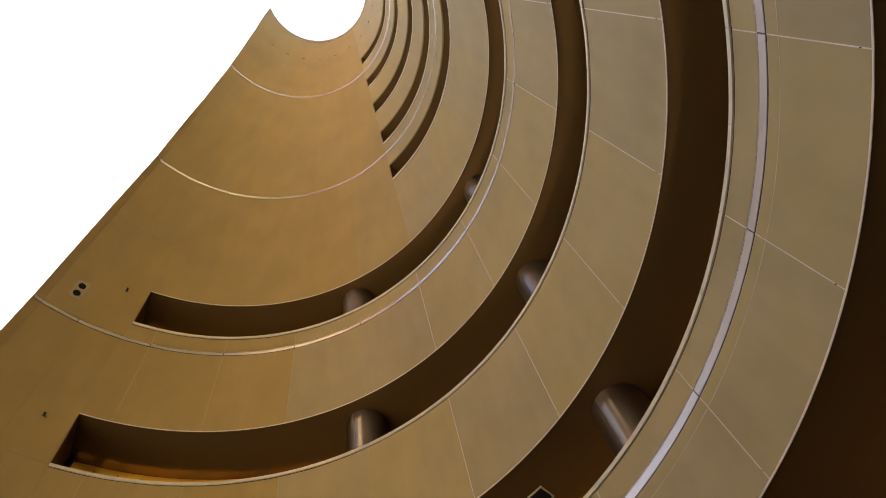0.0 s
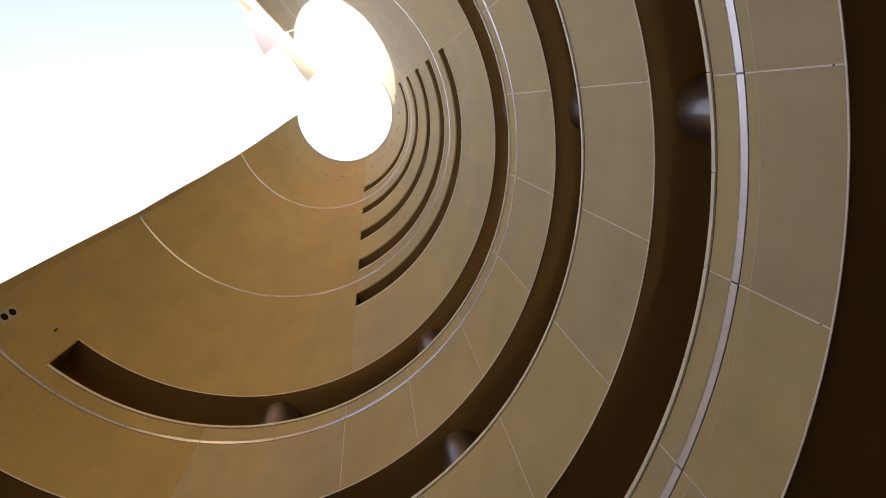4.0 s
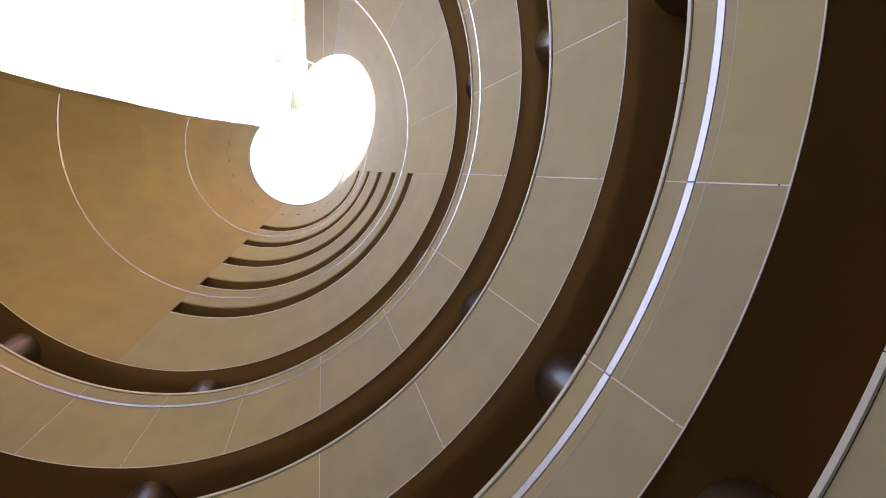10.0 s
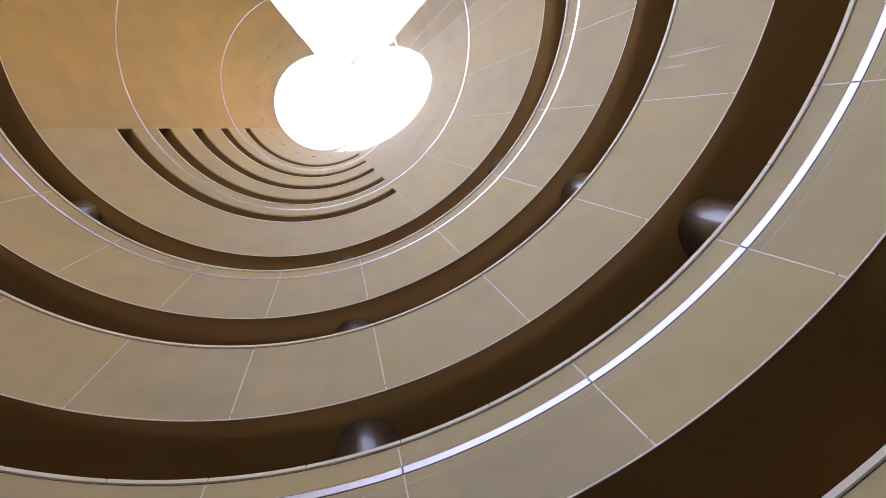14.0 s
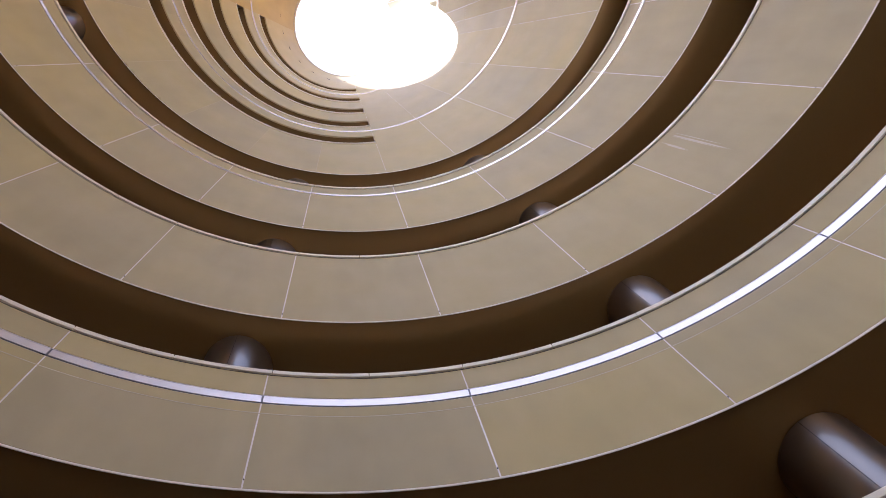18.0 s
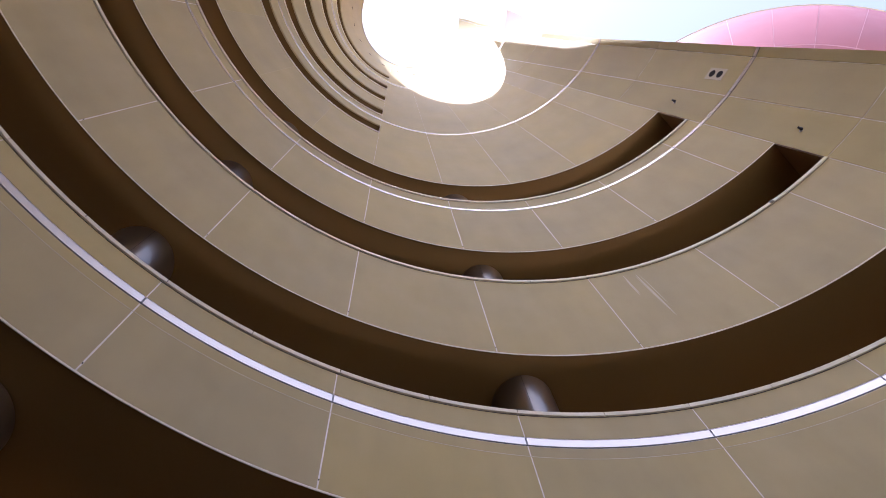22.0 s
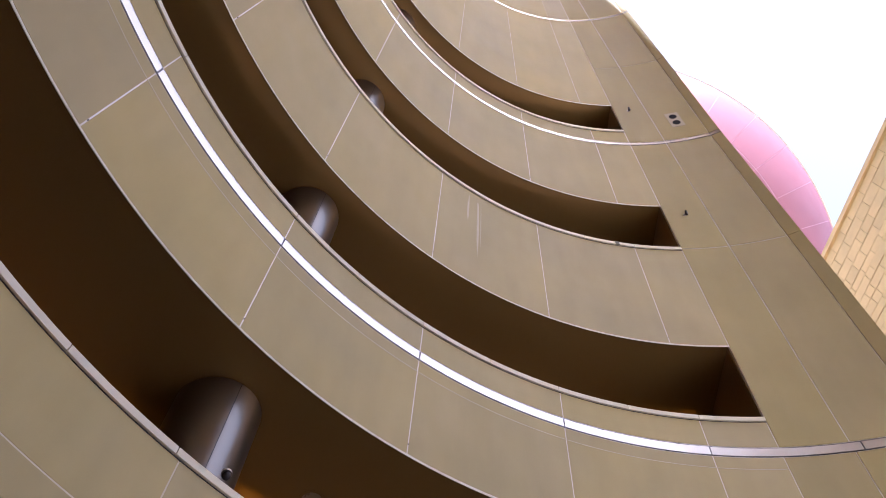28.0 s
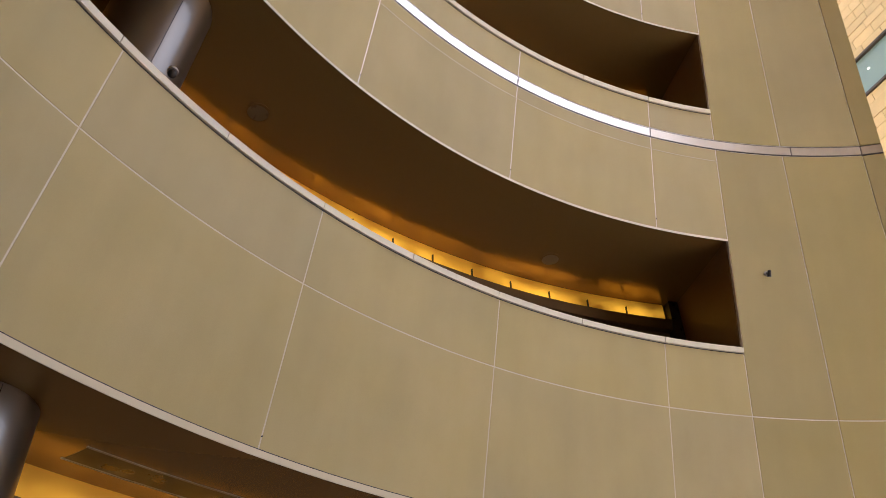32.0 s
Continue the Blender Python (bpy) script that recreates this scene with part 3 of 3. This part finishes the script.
for x0, x1, y0, y1 in ((-0.2, 0.2, -0.2, -0.172), (-0.2, 0.2, 0.172, 0.2), (-0.2, -0.172, -0.171, 0.171), (0.172, 0.2, -0.171, 0.171)):
    bm = bmesh.new()
    box(bm, x0, x1, y0, y1, -0.04, 0.02)
    part("frame", bm, COPING, fitting, "pale metal frame bar")

# ---------------------------------------------------------------- fittings on the wall beside the slit


def on_wall(name, label, category, off, h, group=""):
    """An Empty on the wall's face; x runs along the wall, z up its slope, y into it."""
    z = level(h)
    a = BACK + off
    ob = thing(name, label, category, group)
    up = (pol(a, radius(z + 1), z + 1) - pol(a, radius(z), z)).normalized()
    along = Vector((-math.sin(radians(a)), math.cos(radians(a)), 0))
    ob.matrix_world = Matrix.Translation(pol(a, radius(z), z)) @ Matrix((-along, along.cross(up), up)).transposed().to_4x4()
    return ob


def disc(bm, r, y0, y1, x=0.0, z=0.0, n=28):
    rings = [[bm.verts.new((x + r * math.cos(2 * math.pi * i / n), y, z + r * math.sin(2 * math.pi * i / n))) for i in range(n)] for y in (y0, y1)]
    for i in range(n):
        bm.faces.new((rings[0][i], rings[0][(i + 1) % n], rings[1][(i + 1) % n], rings[1][i]))
    bm.faces.new(rings[0])
    bm.faces.new(rings[1][::-1])


for off in (-123.4, 123.6):
    sp = on_wall("twin_loudspeaker", "grey wall plate with two round black loudspeakers", "loudspeaker", off, 4.47, "wall loudspeakers")
    bm = bmesh.new()
    box(bm, -0.19, 0.19, -0.012, 0.03, -0.37, 0.37)
    part("plate", bm, SPEAKER_PLATE, sp)
    for k in (-1, 1):
        bm = bmesh.new()
        disc(bm, 0.112, -0.018, 0.02, 0, 0.165 * k)
        part("speaker", bm, SPEAKER, sp, "round black speaker")
for off in (-115.2, 115.2):
    for h in (4.63, 3.58, 1.66):
        st = on_wall("wall_spotlight", "small dark spotlight on a short bracket", "light", off, h, "pier spotlights")
        bm = bmesh.new()
        disc(bm, 0.045, -0.012, 0.02)
        part("rose", bm, PLATE, st)
        bm = bmesh.new()
        box(bm, -0.012, 0.012, -0.09, 0.0, -0.012, 0.012)
        part("bracket", bm, STEEL, st)
        bm = bmesh.new()
        bmesh.ops.create_cone(bm, cap_ends=True, segments=18, radius1=0.036, radius2=0.028, depth=0.11, matrix=Matrix.Translation((0, -0.09, -0.03)) @ Matrix.Rotation(radians(18), 4, "X"))
        part("head", bm, STEEL, st)

# dark weep holes at the foot of the joints, and a row of small vents below the rim
weep = bmesh.new()
disc(weep, 0.008, -0.012, 0.01, n=10)
first = part("weep_hole", weep, STEEL, wall)
for lo in (FOOT, 1.779, 2.691, 3.663):
    for k in range(-7, 8):
        z = level(lo) + 0.16
        ob = first if lo == FOOT and k == -7 else new("weep_hole", first.data)
        ob.parent = wall
        ob.location = pol(joint(k), radius(z), z)
        ob.rotation_euler.z = radians(joint(k) - BACK)
slot_bm = bmesh.new()
box(slot_bm, -0.08, 0.08, -0.010, 0.02, -0.03, 0.03)
first = part("vent", slot_bm, STEEL, wall, "small dark vent slot")
for k in range(-9, 9):
    ob = first if k == -9 else new("vent", first.data)
    ob.parent = wall
    z = level(8.63)
    ob.location = pol(BACK + 15 * k + 8.2, radius(z), z)
    ob.rotation_euler.z = radians(15 * k + 8.2)

# ---------------------------------------------------------------- outside of the tower
tower = thing("tower_shell", "outer tower shell, unseen but for its fin, shaped to block the sun", "tower", kind="structure")
bm = bmesh.new()
n = 60
# unseen wall added to block the sun; its limits shape the shadow on the pier
LIMIT = ((0, 127), (level(5.5), 128), (level(6), 128.5), (level(7), 130), (level(7.8), 131.5), (level(8.39), 129.8), (level(8.72), 128.2), (level(RIM), 124.3))


def shell_radius(off, z):
    """The unseen shell stands well off the galleries and draws in towards the rim."""
    return radius(z) + 6.0 - 3.0 * min(1.0, max(0.0, (z - level(5.5)) / (2.7 * UNIT)))


lines = []
for z, lim in LIMIT:
    lines.append([(bm.verts.new(pol(BACK + o, shell_radius(o, z), z)), bm.verts.new(pol(BACK + o, shell_radius(o, z) + 0.15, z))) for o in (-lim + 2 * lim * i / n for i in range(n + 1))])
for p, q in zip(lines, lines[1:]):
    for i in range(n):
        for k in (0, 1):
            bm.faces.new((p[i][k], p[i + 1][k], q[i + 1][k], q[i][k]))
    for i in (0, n):
        bm.faces.new((p[i][0], p[i][1], q[i][1], q[i][0]))
part("outer_wall", bm, PLATE, tower)
bm = bmesh.new()
annulus(bm, BACK - 125, BACK + 125, radius(level(RIM)) + 0.05, radius(level(RIM)) + 3.0, level(RIM) - 0.3, level(RIM) - 0.02)
part("roof", bm, PLATE, tower)
bm = bmesh.new()
shell(bm, lambda z: BACK - edge(z) + 0.5, lambda z: BACK - edge(z) - 0.1 - 12.0 * (z - level(6.75)) / level(1.25 - EYE / UNIT), level(6.55), level(8.08), 0.40, 0.46, rows=12)
part("fin", bm, ROSE, tower, "pale rose edge fin")
# unseen corner, added only to cast shade on the wall beside the slit
bm = bmesh.new()
shell(bm, BACK + 111, lambda z: BACK + 124.4 - 3.4 * ((z - level(RIM)) / (0.88 * UNIT)) ** 1.1, level(RIM), level(RIM + 0.72), 3.0, 3.15, rows=8)
part("horn", bm, PLATE, tower, "unseen raised corner added to shade the wall by the slit")

# ---------------------------------------------------------------- beyond the slit
dome_el, dome_az, dome_r = 57.4, -52.4, 16.4
dome_dir = Vector((math.cos(radians(dome_el)) * math.cos(radians(dome_az)), math.cos(radians(dome_el)) * math.sin(radians(dome_az)), math.sin(radians(dome_el))))
dome_at = Vector((4.19, 6.03, 1.6)) + 75 * dome_dir
dome = thing("dome_building", "building with a tall pale pink panelled shell roof", "building", at=(dome_at.x, dome_at.y, 0))
big_r = 75 * math.sin(radians(dome_r))
turn = (-dome_dir).to_track_quat("Z", "Y").to_matrix().to_4x4()


def cap(r, a0, a1, e0, e1, bm, steps=4, rows=10):
    """A patch of the shell, its pole along the shell's axis."""
    grid = [[bm.verts.new(turn @ Vector((r * math.cos(radians(e0 + (e1 - e0) * j / rows)) * math.cos(radians(a0 + (a1 - a0) * i / steps)),
                                         r * math.cos(radians(e0 + (e1 - e0) * j / rows)) * math.sin(radians(a0 + (a1 - a0) * i / steps)),
                                         r * math.sin(radians(e0 + (e1 - e0) * j / rows)))) + Vector((0, 0, dome_at.z))) for i in range(steps + 1)] for j in range(rows + 1)]
    for p, q in zip(grid, grid[1:]):
        for i in range(steps):
            f = bm.faces.new((p[i], p[i + 1], q[i + 1], q[i]))
            f.smooth = True


bm = bmesh.new()
cap(big_r - 0.012, 0, 360, -85, 89, bm, 96, 60)
part("lining", bm, PINK_JOINT, dome, "paler pink lining in the joints")
for k in range(36):
    for e0, e1 in ((0.3, 20), (20.35, 45), (45.35, 88)):
        bm = bmesh.new()
        cap(big_r, 10 * k, 10 * k + 9.85, e0, e1, bm)
        part("roof_panel", bm, PINK, dome)
bm = bmesh.new()
bmesh.ops.create_cone(bm, segments=120, radius1=big_r * math.cos(radians(dome_r)) + 0.06, radius2=big_r * math.cos(radians(dome_r)) + 0.06, depth=0.3)
bmesh.ops.solidify(bm, geom=bm.faces[:], thickness=0.14)
for v in bm.verts:
    v.co = turn @ (v.co + Vector((0, 0, big_r * math.sin(radians(dome_r))))) + Vector((0, 0, dome_at.z))
part("rim", bm, PLATE, dome, "thin grey rim of the shell")
bm = bmesh.new()
bmesh.ops.create_cone(bm, cap_ends=True, segments=48, radius1=12, radius2=12, depth=dome_at.z, matrix=Matrix.Translation((0, 0, dome_at.z / 2)))
part("drum", bm, STONE, dome)

stone = thing("stone_building", "ochre stone-clad block with a teal ribbon window", "building", at=(4.13, -17.0, 0))
stone.rotation_euler.z = radians(-11.3)
TOP, W0, W1 = 31.35, 24.0, 25.7
for z0, z1, y in ((0, W0 - 0.05, 0), (W1 + 0.05, TOP, 0), (W0 - 0.05, W1 + 0.05, -3.5)):
    bm = bmesh.new()
    box(bm, -2.5, 26, -14, y, z0, z1)
    part("wall", bm, MORTAR if y == 0 else DARKWALL, stone)
bm = bmesh.new()
box(bm, -2.6, 26.1, -14.1, 0.16, TOP, TOP + 0.25)
part("parapet", bm, STONE, stone)
bm = bmesh.new()
for z in (W0, W1):
    box(bm, -2.4, 25.9, -0.12, 0.10, z - 0.05, z + 0.05)
ribbon = part("window", bm, FRAME, stone, "teal ribbon window in a bronze frame")
for k in range(11):
    bm = bmesh.new()
    x = -1.8 + 2.4 * k
    box(bm, x + 0.02, x + 2.38, -0.05, -0.03, W0 + 0.05, W1 - 0.05)
    part("pane", bm, GLASS, ribbon)
    bm = bmesh.new()
    box(bm, x - 0.02, x + 0.02, -0.08, 0.0, W0 + 0.05, W1 - 0.05)
    part("mullion", bm, FRAME, ribbon)
for x, z in ((7.0, 25.0), (8.0, 24.6), (10.2, 25.1)):
    bm = bmesh.new()
    disc(bm, 0.045, -0.028, -0.02, x, z, 14)
    part("reflected_lamp", bm, BULB, ribbon, "small round lamp behind the glass")

# ashlar facing of the block, where it can be seen
rng = random.Random(4)
blocks, rest = 0, []
z = 12.0
while z < TOP - 0.1:
    hgt = rng.choice((0.38, 0.46, 0.55, 0.62))
    if z < W0 - 0.05 < z + hgt + 0.2:
        hgt = W0 - 0.06 - z
    if z + hgt > TOP - 0.3:
        hgt = TOP - 0.01 - z
    x = -2.45 + rng.random() * 0.1
    while x < 13:
        w = rng.choice((0.45, 0.7, 0.9, 1.2))
        rest.append((x + 0.012, x + w - 0.012, z + 0.012, z + hgt - 0.012, rng.uniform(0.02, 0.045)))
        x += w
    z += hgt
    if W0 - 0.1 < z < W1:
        z = W1 + 0.06
near = [b for b in rest if 1.0 < b[0] < 9.5 and b[2] > 19.5][:300]
far = bmesh.new()
for b in rest:
    if b in near:
        bm = bmesh.new()
        box(bm, b[0], b[1], 0.0, b[4], b[2], b[3])
        part("stone_block", bm, STONE, stone)
    else:
        box(far, b[0], b[1], 0.0, b[4], b[2], b[3])
tagged(part("stone_facing", far, STONE, stone), kind="stuff")


# pale runs of mineral stain below one coping
STAIN = material("pale_mineral_stain", (0.56, 0.49, 0.36), 0.6, 0.0, 0.2, 6, 80)
rng = random.Random(9)
for off, wide, h0, h1, count in ((-81.0, 0.8, 2.85, 3.28, 4), (-79.4, 0.4, 3.05, 3.28, 2)):
    for k in range(count):
        c, top = off + rng.uniform(-wide, wide) / 2, level(h1) - rng.uniform(0.02, 0.3)
        low = level(h0) + rng.uniform(0, 0.5) * level(h1 - h0) * 0.2
        bm = bmesh.new()
        w = rng.uniform(0.08, 0.16)
        n = 6
        pts = [(c - w * math.sin(math.pi * (0.1 + 0.9 * i / n)) / 2, c + w * math.sin(math.pi * (0.1 + 0.9 * i / n)) / 2, top + (low - top) * i / n) for i in range(n + 1)]
        rows = [(bm.verts.new(pol(BACK + p, radius(z) - 0.0015, z)), bm.verts.new(pol(BACK + q, radius(z) - 0.0015, z))) for p, q, z in pts]
        for p, q in zip(rows, rows[1:]):
            bm.faces.new((p[0], p[1], q[1], q[0]))
        part("stain", bm, STAIN, wall, "pale run of mineral stain")
